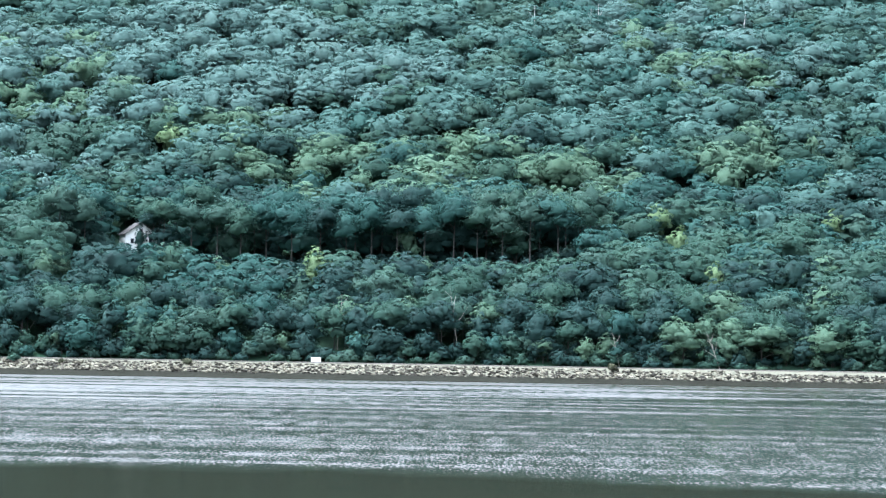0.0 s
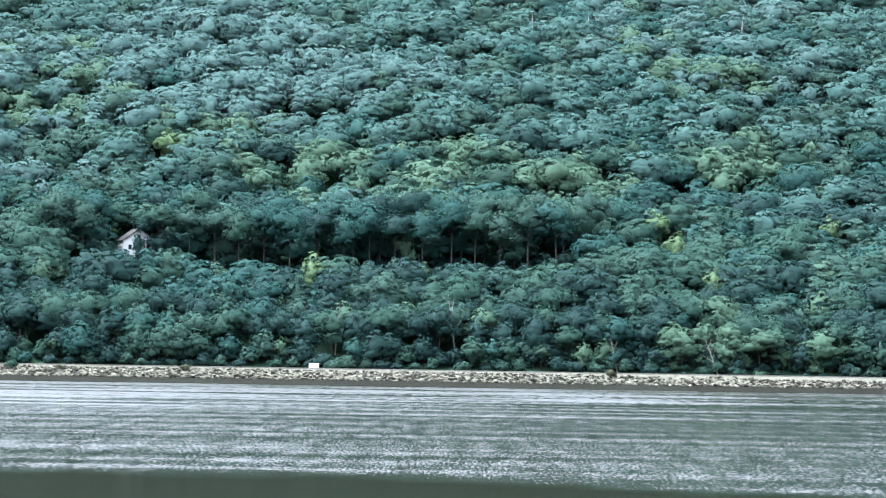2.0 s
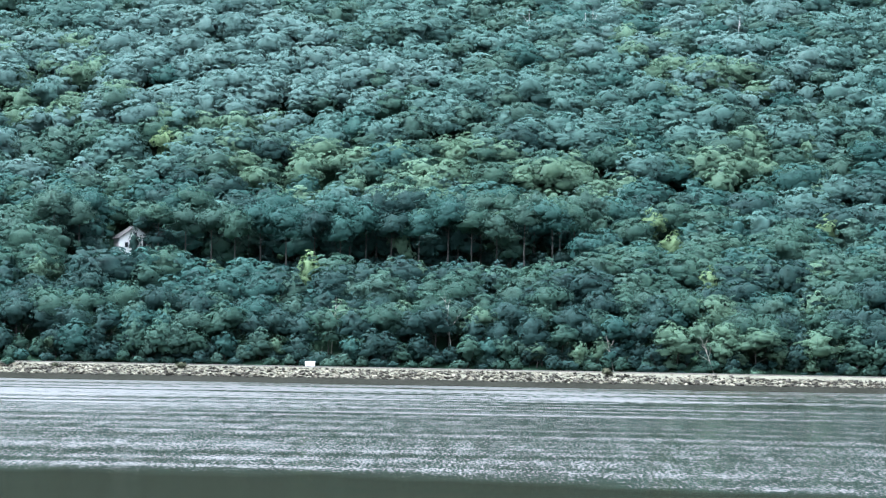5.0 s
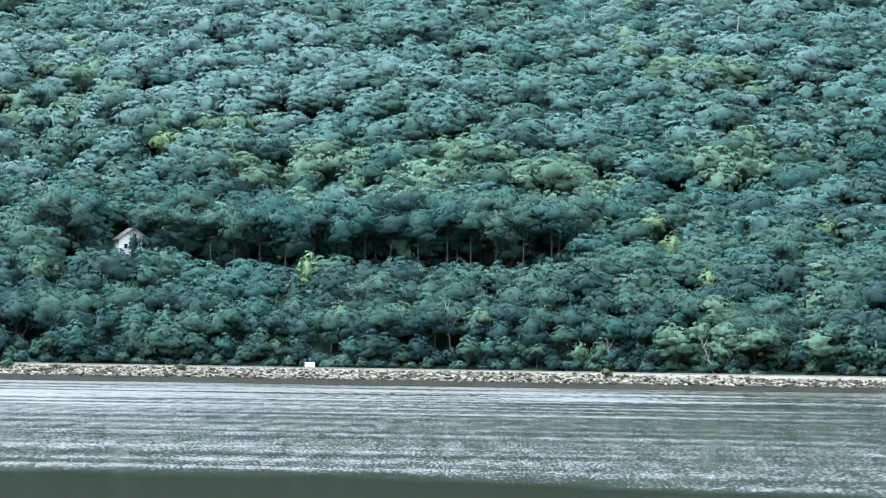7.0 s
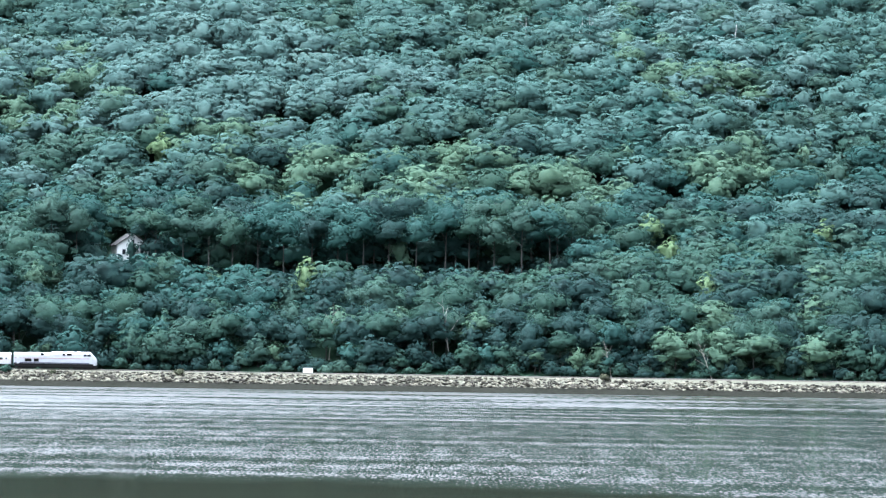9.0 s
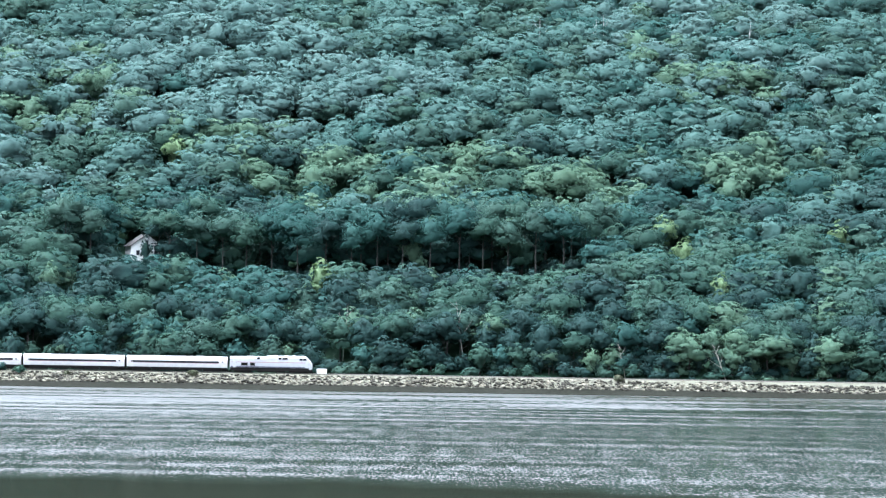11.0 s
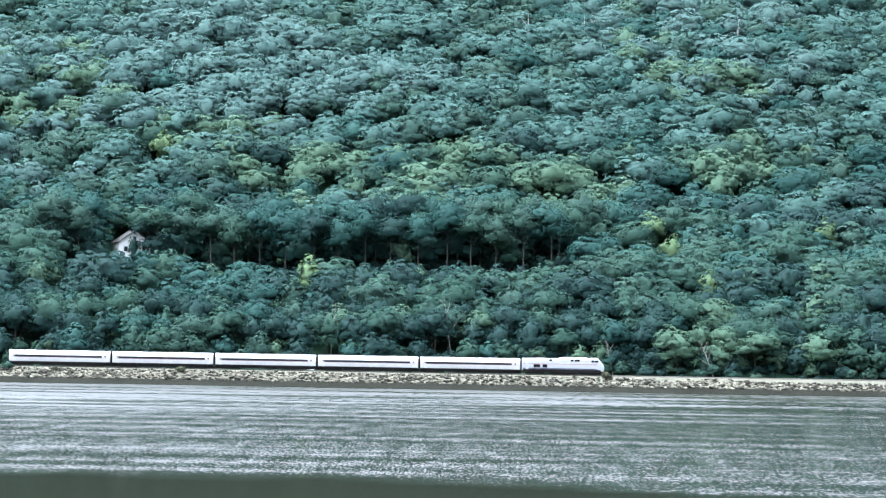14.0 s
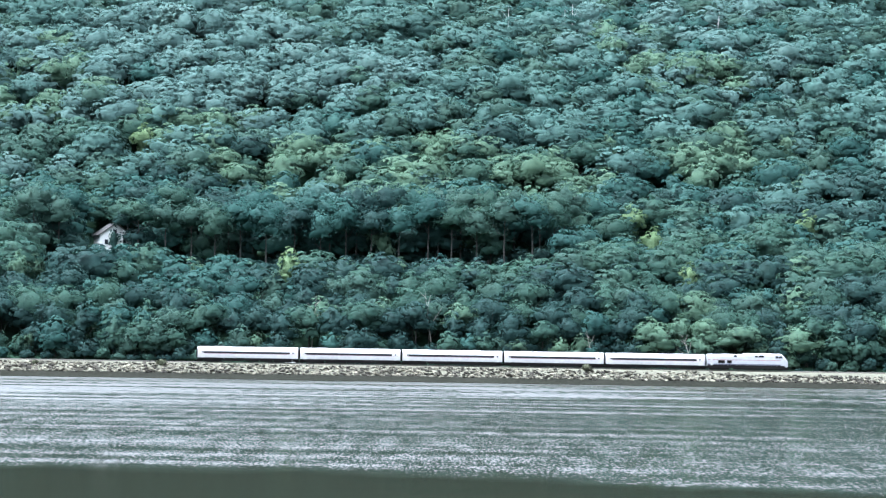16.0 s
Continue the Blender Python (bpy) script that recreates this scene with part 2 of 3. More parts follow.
def crown_arrays(seed, width, height, lobes, leaves, leaf, flat=0.6, scatter=0.16):
    """Crown of leaf sprays: limb masses inside, flattened pads of leaves over them. Base at z=0. Returns verts, quads, tris, normals."""
    g = np.random.default_rng(seed)
    masses = [(np.array([0, 0, 0.60 * height]), np.array([0.56 * width, 0.56 * width, 0.38 * height]))]
    n = max(4, lobes // 2)
    for i in range(n):
        a = 2.399963 * i + g.uniform(-0.5, 0.5)
        z = height * g.uniform(0.26, 0.74)
        out = width * g.uniform(0.34, 0.60) * (1.15 - 0.5 * abs(z / height - 0.45))
        w = width * g.uniform(0.34, 0.54)
        masses.append((np.array([out * math.cos(a), out * math.sin(a), z]), np.array([w, w * g.uniform(0.85, 1.1), w * g.uniform(0.55, 0.8)])))
    mc, mr = np.array([c for c, _ in masses]), np.array([r for _, r in masses])
    V, T, N, base = [], [], [], 0
    for c, r in masses:
        T.append(BOUGH_F + base)
        V.append(c + BOUGH_V * (0.92 + 0.06 * g.standard_normal((len(BOUGH_V), 1))) * r * 0.87)
        N.append(unit(0.5 * BOUGH_V + unit((V[-1] - np.array([0, 0, 0.45 * height])) / np.array([width, width, 0.55 * height]))))
        base += len(BOUGH_V)
    # pads of leaves spread evenly over the masses, each a flattened dome of sprays
    pc, d, pr = [], [], []
    for j, (c, r) in enumerate(masses):
        k = int(lobes * (2.2 if j == 0 else 1.3))
        for i in range(k):
            up = 1 - 1.6 * (i + 0.5) / k
            a = 2.399963 * i + j
            e = np.array([math.sqrt(1 - up * up) * math.cos(a), math.sqrt(1 - up * up) * math.sin(a), up])
            e = unit(e + 0.12 * g.standard_normal(3))
            p = c + e * r * g.uniform(0.84, 1.04)
            if any(np.linalg.norm((p - mc[m]) / mr[m]) < 0.84 for m in range(len(masses)) if m != j):
                continue
            pc.append(p)
            d.append(e)
            pr.append(r[0] * g.uniform(0.36, 0.56))
    pc, d, pr = np.array(pc), np.array(d), np.array(pr)
    which = g.choice(len(pc), leaves, p=pr ** 2 / (pr ** 2).sum())
    e = unit(0.8 * g.standard_normal((leaves, 3)) + np.array([0, 0, 0.45]) + 1.05 * d[which])
    p = pc[which] + e * np.stack([pr[which], pr[which], pr[which] * flat], 1) * g.uniform(0.82, 1.0, (leaves, 1))
    n = unit(e * np.array([1, 1, 1.3]) + 0.6 * d[which] + scatter * g.standard_normal(e.shape))
    t = unit(np.cross(n, g.standard_normal(n.shape)))
    u = np.cross(n, t)
    k = g.uniform(0.7, 1.25, (leaves, 1)) * leaf * 1.15
    w = g.uniform(0.5, 0.95, (leaves, 1))
    q = np.stack([p + t * k, p + u * k * w + n * k * 0.08, p - t * k * g.uniform(0.7, 1.1, (leaves, 1)), p - u * k * w - n * k * 0.06], 1).reshape(-1, 3)
    quads = np.arange(len(q)).reshape(-1, 4) + base
    # leaves of one spray catch the light together
    whole = unit((p - np.array([0, 0, 0.45 * height])) / np.array([width, width, 0.55 * height]))
    N.append(np.repeat(unit(0.4 * e + 0.4 * d[which] + 0.9 * whole), 4, axis=0))
    return np.concatenate(V + [q]), quads, np.concatenate(T), np.concatenate(N)


def tube(path, radii, sides=7):
    v, f = [], []
    for i, (p, r) in enumerate(zip(path, radii)):
        p = Vector(p)
        nx = Vector(path[min(i + 1, len(path) - 1)]) - Vector(path[max(i - 1, 0)])
        q = nx.to_track_quat("Z", "Y") if nx.length else Euler((0, 0, 0)).to_quaternion()
        for k in range(sides):
            a = 2 * math.pi * k / sides
            v.append(p + q @ Vector((r * math.cos(a), r * math.sin(a), 0)))
    for i in range(len(path) - 1):
        for k in range(sides):
            a, b = i * sides + k, i * sides + (k + 1) % sides
            f.append((a, b, b + sides, a + sides))
    f.append(tuple(range((len(path) - 1) * sides, len(path) * sides)))
    return v, f


def trunk_arrays(seed, height, radius, limbs, spread, start=0.45, sides=7):
    g = random.Random(seed)
    lean = (g.uniform(-0.5, 0.5), g.uniform(-0.5, 0.5))
    path = [(lean[0] * k * k + g.uniform(-0.1, 0.1) * k, lean[1] * k * k, height * k - 0.8 * (k == 0)) for k in (0, 0.2, 0.45, 0.7, 1)]
    v, f = tube(path, [radius * x for x in (1.25, 0.9, 0.7, 0.45, 0.12)], sides)
    for i in range(limbs):
        k = start + (0.92 - start) * i / max(1, limbs)
        a = 2.4 * i + g.uniform(-0.5, 0.5)
        b = Vector((lean[0] * k * k, lean[1] * k * k, height * k))
        out = Vector((math.cos(a), math.sin(a), g.uniform(0.5, 1.1))) * spread * g.uniform(0.6, 1.0) * (1.25 - k)
        mid = b + out * 0.5 + Vector((0, 0, -0.1 * spread))
        w, h = tube([b, mid, b + out * 1.1 + Vector((0, 0, 0.25 * spread))], [radius * 0.42 * (1.3 - k), radius * 0.28 * (1.3 - k), 0.03], 5)
        f += [tuple(x + len(v) for x in q) for q in h]
        v += w
    return v, f


# near trees: (width, crown height, trunk height below crown, boughs, clumps)
NEAR = [(5.4, 11.0, 2.0, 12, 1350), (6.2, 10.5, 3.0, 13, 1450), (4.6, 11.5, 1.4, 11, 1200), (5.2, 9.5, 3.6, 11, 1200), (6.8, 11.6, 2.6, 15, 1600), (4.0, 12.0, 1.2, 10, 1100)]
SHORE = [(3.6, 9.5, -1.4, 13, 900), (3.0, 6.0, -1.0, 11, 650), (4.4, 11.0, -1.5, 15, 1050), (3.0, 3.4, -0.7, 11, 480)]
TALL = [(5.8, 10.5, 12.6, 14, 1200), (5.2, 10.0, 13.2, 13, 1150), (5.6, 11.5, 11.8, 14, 1250)]


def tree_prototype(i, spec):
    w, h, t, lob, lv = spec
    lv = int(lv * 0.9)
    top = new("tree")
    v, q, tr, nv = crown_arrays(100 + i, w, h, lob, lv, 0.31)
    crown = mesh_object("crown", [tuple(a) for a in v], [tuple(a) for a in q.tolist()] + [tuple(a) for a in tr.tolist()], LEAF[0], top, smooth=True, normals=nv)
    crown.location.z = t
    v, f = trunk_arrays(300 + i, t + h * 0.75, 0.10 + 0.008 * (t + h), 5, w, start=max(0.2, t / (t + h)))
    mesh_object("trunk", v, f, BARK, top)
    return top


def recolour(top, mat):
    for ch in top.children:
        if ch.name.startswith("crown"):
            ch.material_slots[0].link = "OBJECT"
            ch.material_slots[0].material = mat


TONES = {0: "shade-darkened green", 1: "leafy green", 2: "blue-green", 3: "grey-green", 4: "light green", 5: "yellowing", 6: "haze-paled green", 7: "haze-blue green"}
STAND = {"near": "broad tree on the lower slope above the railway", "shore": "bushy tree beside the railway verge", "tall": "tall oak at the edge of the clearing"}
PROTOS = {"near": [], "shore": [], "tall": []}
for key, specs in (("near", NEAR), ("shore", SHORE), ("tall", TALL)):
    for i, spec in enumerate(specs):
        PROTOS[key].append(tree_prototype(10 * len(key) + i, spec))
USED = set()


def plant(key, which, s, r, size, tone, g):
    proto = PROTOS[key][which % len(PROTOS[key])]
    z = ground_z(s, r)
    p = bank(s, r, z - 0.1)
    m = Matrix.Translation(p) @ Matrix.Rotation(g.uniform(0, 6.28), 4, "Z")
    if proto not in USED:
        USED.add(proto)
        ob = proto
        ob.matrix_basis = m
    else:
        ob = copy_thing(proto, m)
    ob.scale = (size * g.uniform(0.92, 1.1), size * g.uniform(0.92, 1.1), size)
    recolour(ob, LEAF[tone])
    if key == "shore" and which in (1, 3):
        ob.name = "bush"
        return tagged(ob, TONES[tone] + " leafy bush beside the railway verge", "bush", "bushes of the shore")
    return tagged(ob, TONES[tone] + " " + STAND[key], "tree", "trees of the " + ("shore" if key == "shore" else "lower wood" if key == "near" else "forest edge"))


def clearing(s, r):
    return 56 < r < 91 and -100 < s < 42


def yard(s, r):
    return -90 < s < -71 and 84 < r < 108


# light-leaved and yellowing trees that stand out: along, back, size, tone
PALE = [(68.3, 106.2, 1.08, 5), (72.0, 86.2, 0.94, 5), (-73.2, 157.2, 1.08, 5), (-31.5, 52.5, 1.15, 5), (76.5, 45.6, 0.81, 5), (118.9, 104.6, 1.08, 5), (124.2, 88.2, 0.8, 3), (-103.4, 45.0, 0.8, 4), (-4.6, 89.0, 0.9, 4), (67.3, 156.4, 0.8, 4), (81.2, 193.8, 0.9, 4)]
PALE += [(75.3, 238.2, 1.2, 4), (-96.2, 202.6, 1.3, 4), (-32.1, 139.2, 1.3, 4), (50.6, 134.8, 1.2, 4), (14.4, 147.6, 1.1, 4), (122.8, 162.8, 0.9, 4), (26.5, 93.6, 1.2, 1), (-70.6, 53.0, 1.3, 1), (-111.3, 203.6, 1.1, 4), (-16.5, 129.2, 1, 4), (27.2, 12.5, 0.7, 4), (64.0, 14.2, 1.25, 4), (84.5, 14.2, 1.35, 4), (101.0, 14.2, 1.25, 4), (-98.5, 13.0, 0.5, 4), (-40.2, 13.0, 0.5, 4)]


# stands of lighter-leaved trees: along, back, half length, half depth
LIGHT_STANDS = [(8, 136, 66, 26), (-104, 205, 30, 34), (82, 222, 11, 44), (104, 150, 24, 20), (-60, 165, 26, 14), (112, 200, 30, 10)]


def tone_for(g, s, r):
    patch = noise.noise((s * 0.013, r * 0.02, 1.3)) + 0.35 * noise.noise((s * 0.05, r * 0.06, 4.4))
    # lower belt weighted to the darkest green: its shade put into the colour
    if r < 60:
        if patch > 0.25 and g.random() < 0.3:
            return 4
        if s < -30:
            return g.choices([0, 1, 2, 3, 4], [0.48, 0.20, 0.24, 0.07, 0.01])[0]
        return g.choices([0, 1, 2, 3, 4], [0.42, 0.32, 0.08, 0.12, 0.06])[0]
    inside = max(1 - ((s - a) / c) ** 2 - ((r - b) / d) ** 2 for a, b, c, d in LIGHT_STANDS)
    if inside > 0 and g.random() < 0.25 + 0.75 * inside:
        return g.choice([4, 4, 4, 1]) if r < 180 else g.choice([4, 6])
    # fewer of the haze-paled tones towards the right of the upper slope
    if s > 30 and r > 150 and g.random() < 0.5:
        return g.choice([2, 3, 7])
    # paler and bluer farther back: haze put into leaf colour, most upper left
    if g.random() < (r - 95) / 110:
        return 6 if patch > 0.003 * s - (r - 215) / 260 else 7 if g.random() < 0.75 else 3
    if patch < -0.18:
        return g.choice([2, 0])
    return g.choices([1, 2, 3], [0.4, 0.3, 0.3])[0]


def build_lower_wood():
    g = random.Random(5)
    n = 0
    s = -132.0
    while s < 132:                      # hedge-like row along the verge
        plant("shore", g.choice([0, 1, 2, 2, 0, 3]) if abs(s - 4.5) > 3.4 else 1, s, g.uniform(12, 15), g.uniform(0.8, 1.15) * (0.7 if min(abs(s - a) for a in (64, 84.5, 101)) < 4.5 else 1), tone_for(g, s, 12), g)
        s += g.uniform(3.6, 5.6)
        if g.random() < 0.75:
            plant("shore", g.choice([1, 3, 3]), s - 2.2, g.uniform(10.4, 11.6), g.uniform(0.6, 0.95) * (0.45 if min(abs(s - 2.2 - a) for a in (64, 84.5, 101)) < 4.5 else 1), g.choice([0, 0, 1, 3]), g)
        plant("shore", g.choice([1, 1, 3, 0]), s - g.uniform(0, 4), g.uniform(13, 16.5), g.uniform(0.6, 0.9), g.choice([0, 0, 1, 2]), g)
    for row, r in enumerate((18, 24, 30, 36.5)):
        s = -130.0 + (row % 2) * 3
        while s < 132:
            rr = r + g.uniform(-2.5, 2.5)
            if abs(s - 4.5) < 3.4 and rr < 21:
                s += 3.0
                continue
            plant("near", g.randrange(6), s, rr, g.uniform(0.78, 1.08), tone_for(g, s, rr), g)
            s += g.uniform(6.0, 8.6)
    s = -100.0
    while s < 44:                       # young growth along the crest below the clearing
        plant("near", g.choice([2, 5]), s, g.uniform(53.5, 56.5), g.uniform(0.66, 0.96), g.choice([0, 1, 1, 2, 4]), g)
        s += g.uniform(4.5, 7.5)
    s = -102.0
    while s < 46:                       # forest edge above the clearing
        plant("tall", g.randrange(3), s, 86 + g.uniform(-2.5, 2.5), g.uniform(0.84, 1.02), tone_for(g, s, 93), g)
        s += g.uniform(3.0, 4.4)
        plant("tall", g.randrange(3), s, 95 + g.uniform(-3.0, 3.0), g.uniform(0.9, 1.06), tone_for(g, s, 95), g)
        s += g.uniform(3.0, 4.4)
        if -89 < s < -73:
            s = -73.0
    s = -96.0
    while s < 44:                       # undergrowth in the clearing
        # all in the darkest green, deepening the shade under the forest edge
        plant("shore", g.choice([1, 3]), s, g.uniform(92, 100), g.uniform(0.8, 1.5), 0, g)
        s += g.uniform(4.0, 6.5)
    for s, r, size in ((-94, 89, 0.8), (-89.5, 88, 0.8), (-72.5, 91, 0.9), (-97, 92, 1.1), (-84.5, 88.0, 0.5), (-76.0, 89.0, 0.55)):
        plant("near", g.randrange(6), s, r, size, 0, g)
    for s, r, size in ((-76.0, 90.5, 0.78),):
        plant("tall", 1, s, r, size, 0, g)
    for s, r in ((45.5, 12.5), (49.0, 11.5), (52.5, 12.5), (56.0, 11.5)):
        plant("shore", 1, s, r, 0.8, g.choice([0, 1]), g)
    ob = plant("near", 5, -79.8, 91.5, 0.95, 0, g)       # slim tree before the house
    ob.scale = (0.42, 0.42, 0.95)
    for s, r, wide, tone in PALE:
        tall = 0.55 if r < 14 else 0.85 if r < 20 else 1.14
        ob = plant("near", 5 if wide < 1.2 else 0, s, r, tall, tone, g)
        ob.scale = (wide, wide, tall)
        if r > 40:
            tagged(ob, TONES[tone] + " broad tree standing out on the wooded hillside", group="pale trees of the hillside")


build_lower_wood()


def build_hill_wood():
    """The closed wood on the hillside: crowns and trunks of some eleven hundred trees."""
    g = random.Random(11)
    kinds = [crown_arrays(500 + i, *spec) for i, spec in enumerate([
        (6.4, 10.0, 9, 850, 0.40), (7.6, 9.6, 11, 980, 0.41), (5.6, 10.5, 8, 760, 0.39), (6.0, 8.6, 8, 760, 0.39), (7.2, 10.6, 11, 980, 0.41), (4.9, 11.4, 8, 710, 0.38)])]
    stems = []
    for i in range(3):
        v, f = trunk_arrays(700 + i, 1.0, 0.022, 0, 0.3, sides=5)
        stems.append((np.array([tuple(a) for a in v]), f))
    V, F, M, N, base = [], [], [], [], 0
    r = 43.0
    while r < 318:
        step = 6.6 if r < 56 else 8.0 if r < 262 else 11.0
        s = -(122 + 0.08 * r) + g.uniform(0, 6)
        while s < 134 + 0.24 * r:
            ss, rr = s + g.uniform(-2.4, 2.4), r + g.uniform(-3.4, 3.4)
            s += g.uniform(0.75, 1.2) * 9.0
            if clearing(ss, rr) or (53 < rr < 95 and -102 < ss < 46) or yard(ss, rr) or any(abs(ss - a) < (4.6 if d == 5 else 4.0) and (-12 if d == 5 else -6) < rr - b < 4 for a, b, c, d in PALE):
                continue
            shade = 90 < rr < 108 and -102 < ss < 46
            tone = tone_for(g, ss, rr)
            i = g.randrange(len(kinds))
            v, q, t, nv = kinds[i]
            size, hh = g.uniform(0.86, 1.2), g.uniform(1.2, 4.0) if not shade else g.uniform(0.3, 3.0)
            a = g.uniform(0, 6.28)
            p = bank(ss, rr, ground_z(ss, rr))
            rot = np.array([[math.cos(a), -math.sin(a), 0], [math.sin(a), math.cos(a), 0], [0, 0, 1]])
            V.append((v * (size * 1.18, size * 1.18, size)) @ rot.T + np.array([p.x, p.y, p.z + hh]))
            N.append(nv @ rot.T)
            F += (q + base).tolist() + (t + base).tolist()
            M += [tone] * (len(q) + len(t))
            base += len(v)
            v, f = stems[g.randrange(3)]
            h = hh + 3
            V.append(v * h + np.array([p.x, p.y, p.z]))
            N.append(unit(v * (1, 1, 0) + 1e-4))
            F += [tuple(x + base for x in fc) for fc in f]
            M += [len(LEAF)] * len(f)
            base += len(v)
        r += step
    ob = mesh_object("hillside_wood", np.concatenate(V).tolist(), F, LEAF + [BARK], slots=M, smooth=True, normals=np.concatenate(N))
    return tagged(ob, "dense green broadleaf wood covering the steep hillside", "wood", kind="stuff")


build_hill_wood()


# ---- train ----
def box(bm, x0, x1, y0, y1, z0, z1, bevel=0.0):
    ret = bmesh.ops.create_cube(bm, size=1.0)
    bmesh.ops.scale(bm, vec=(x1 - x0, y1 - y0, z1 - z0), verts=ret["verts"])
    bmesh.ops.translate(bm, vec=((x0 + x1) / 2, (y0 + y1) / 2, (z0 + z1) / 2), verts=ret["verts"])
    if bevel:
        es = list({e for v in ret["verts"] for e in v.link_edges})
        bmesh.ops.bevel(bm, geom=es, offset=bevel, segments=2, affect="EDGES", profile=0.5)


def boxes(*specs, bevel=0.0):
    bm = bmesh.new()
    for sp in specs:
        box(bm, *sp, bevel=bevel)
    return bm


def wheel_bm(x, y, side):
    bm = bmesh.new()
    ret = bmesh.ops.create_cone(bm, cap_ends=True, segments=20, radius1=0.46, radius2=0.44, depth=0.14)
    bmesh.ops.create_cone(bm, cap_ends=True, segments=12, radius1=0.14, radius2=0.12, depth=0.26)
    bmesh.ops.rotate(bm, cent=(0, 0, 0), matrix=Matrix.Rotation(math.pi / 2, 3, "X"), verts=bm.verts)
    bmesh.ops.translate(bm, vec=(x, y, 0.46), verts=bm.verts)
    return bm


WHEEL = grainy("dirty_wheel_steel", (0.02, 0.018, 0.016), (0.06, 0.055, 0.05), 5.0, 0.6, 0.3)
SILVER = grainy("brushed_silver_car_skin", (0.33, 0.325, 0.33), (0.47, 0.465, 0.47), 1.5, 0.42, 0.2, bump=0.05)
WHITE = grainy("silver_white_engine_paint", (0.29, 0.30, 0.315), (0.40, 0.41, 0.43), 1.5, 0.4, 0.1, bump=0.03)
GLASS = grainy("dark_tinted_glass", (0.012, 0.014, 0.018), (0.03, 0.032, 0.04), 1.0, 0.12, bump=0)
UNDER = grainy("grimy_black_underframe", (0.004, 0.004, 0.0045), (0.013, 0.0125, 0.012), 3.0, 0.9)
UNDER.node_tree.nodes["Principled BSDF"].inputs["Specular IOR Level"].default_value = 0.08
BLUE = grainy("dark_blue_stripe_paint", (0.020, 0.020, 0.045), (0.04, 0.04, 0.075), 2.0, 0.45, bump=0)
RED = grainy("dull_red_stripe_paint", (0.22, 0.07, 0.09), (0.30, 0.11, 0.12), 2.0, 0.45, bump=0)
GREY = grainy("grey_roof_paint", (0.30, 0.30, 0.31), (0.46, 0.46, 0.47), 1.5, 0.6, bump=0.05)


def skin(sections):
    """Closed shell through cross-sections (x, [(y, z), ...])."""
    bm = bmesh.new()
    rings = [[bm.verts.new((x, y, z)) for y, z in pts] for x, pts in sections]
    n = len(rings[0])
    for a, b in zip(rings, rings[1:]):
        for i in range(n):
            bm.faces.new((a[i], a[(i + 1) % n], b[(i + 1) % n], b[i]))
    bm.faces.new(rings[0])
    bm.faces.new(rings[-1][::-1])
    bmesh.ops.recalc_face_normals(bm, faces=bm.faces)
    return bm


def truck(parent, x, axles):
    t = part("truck", boxes((x - 2.3, x + 2.3, -1.4, -1.05, 0.12, 0.85), (x - 2.3, x + 2.3, 1.05, 1.4, 0.12, 0.85), (x - 0.5, x + 0.5, -1.2, 1.2, 0.45, 0.95)), UNDER, parent)
    for ax in axles:
        for y in (-0.78, 0.78):
            part("wheel", wheel_bm(x + ax, y, 0), WHEEL, t)


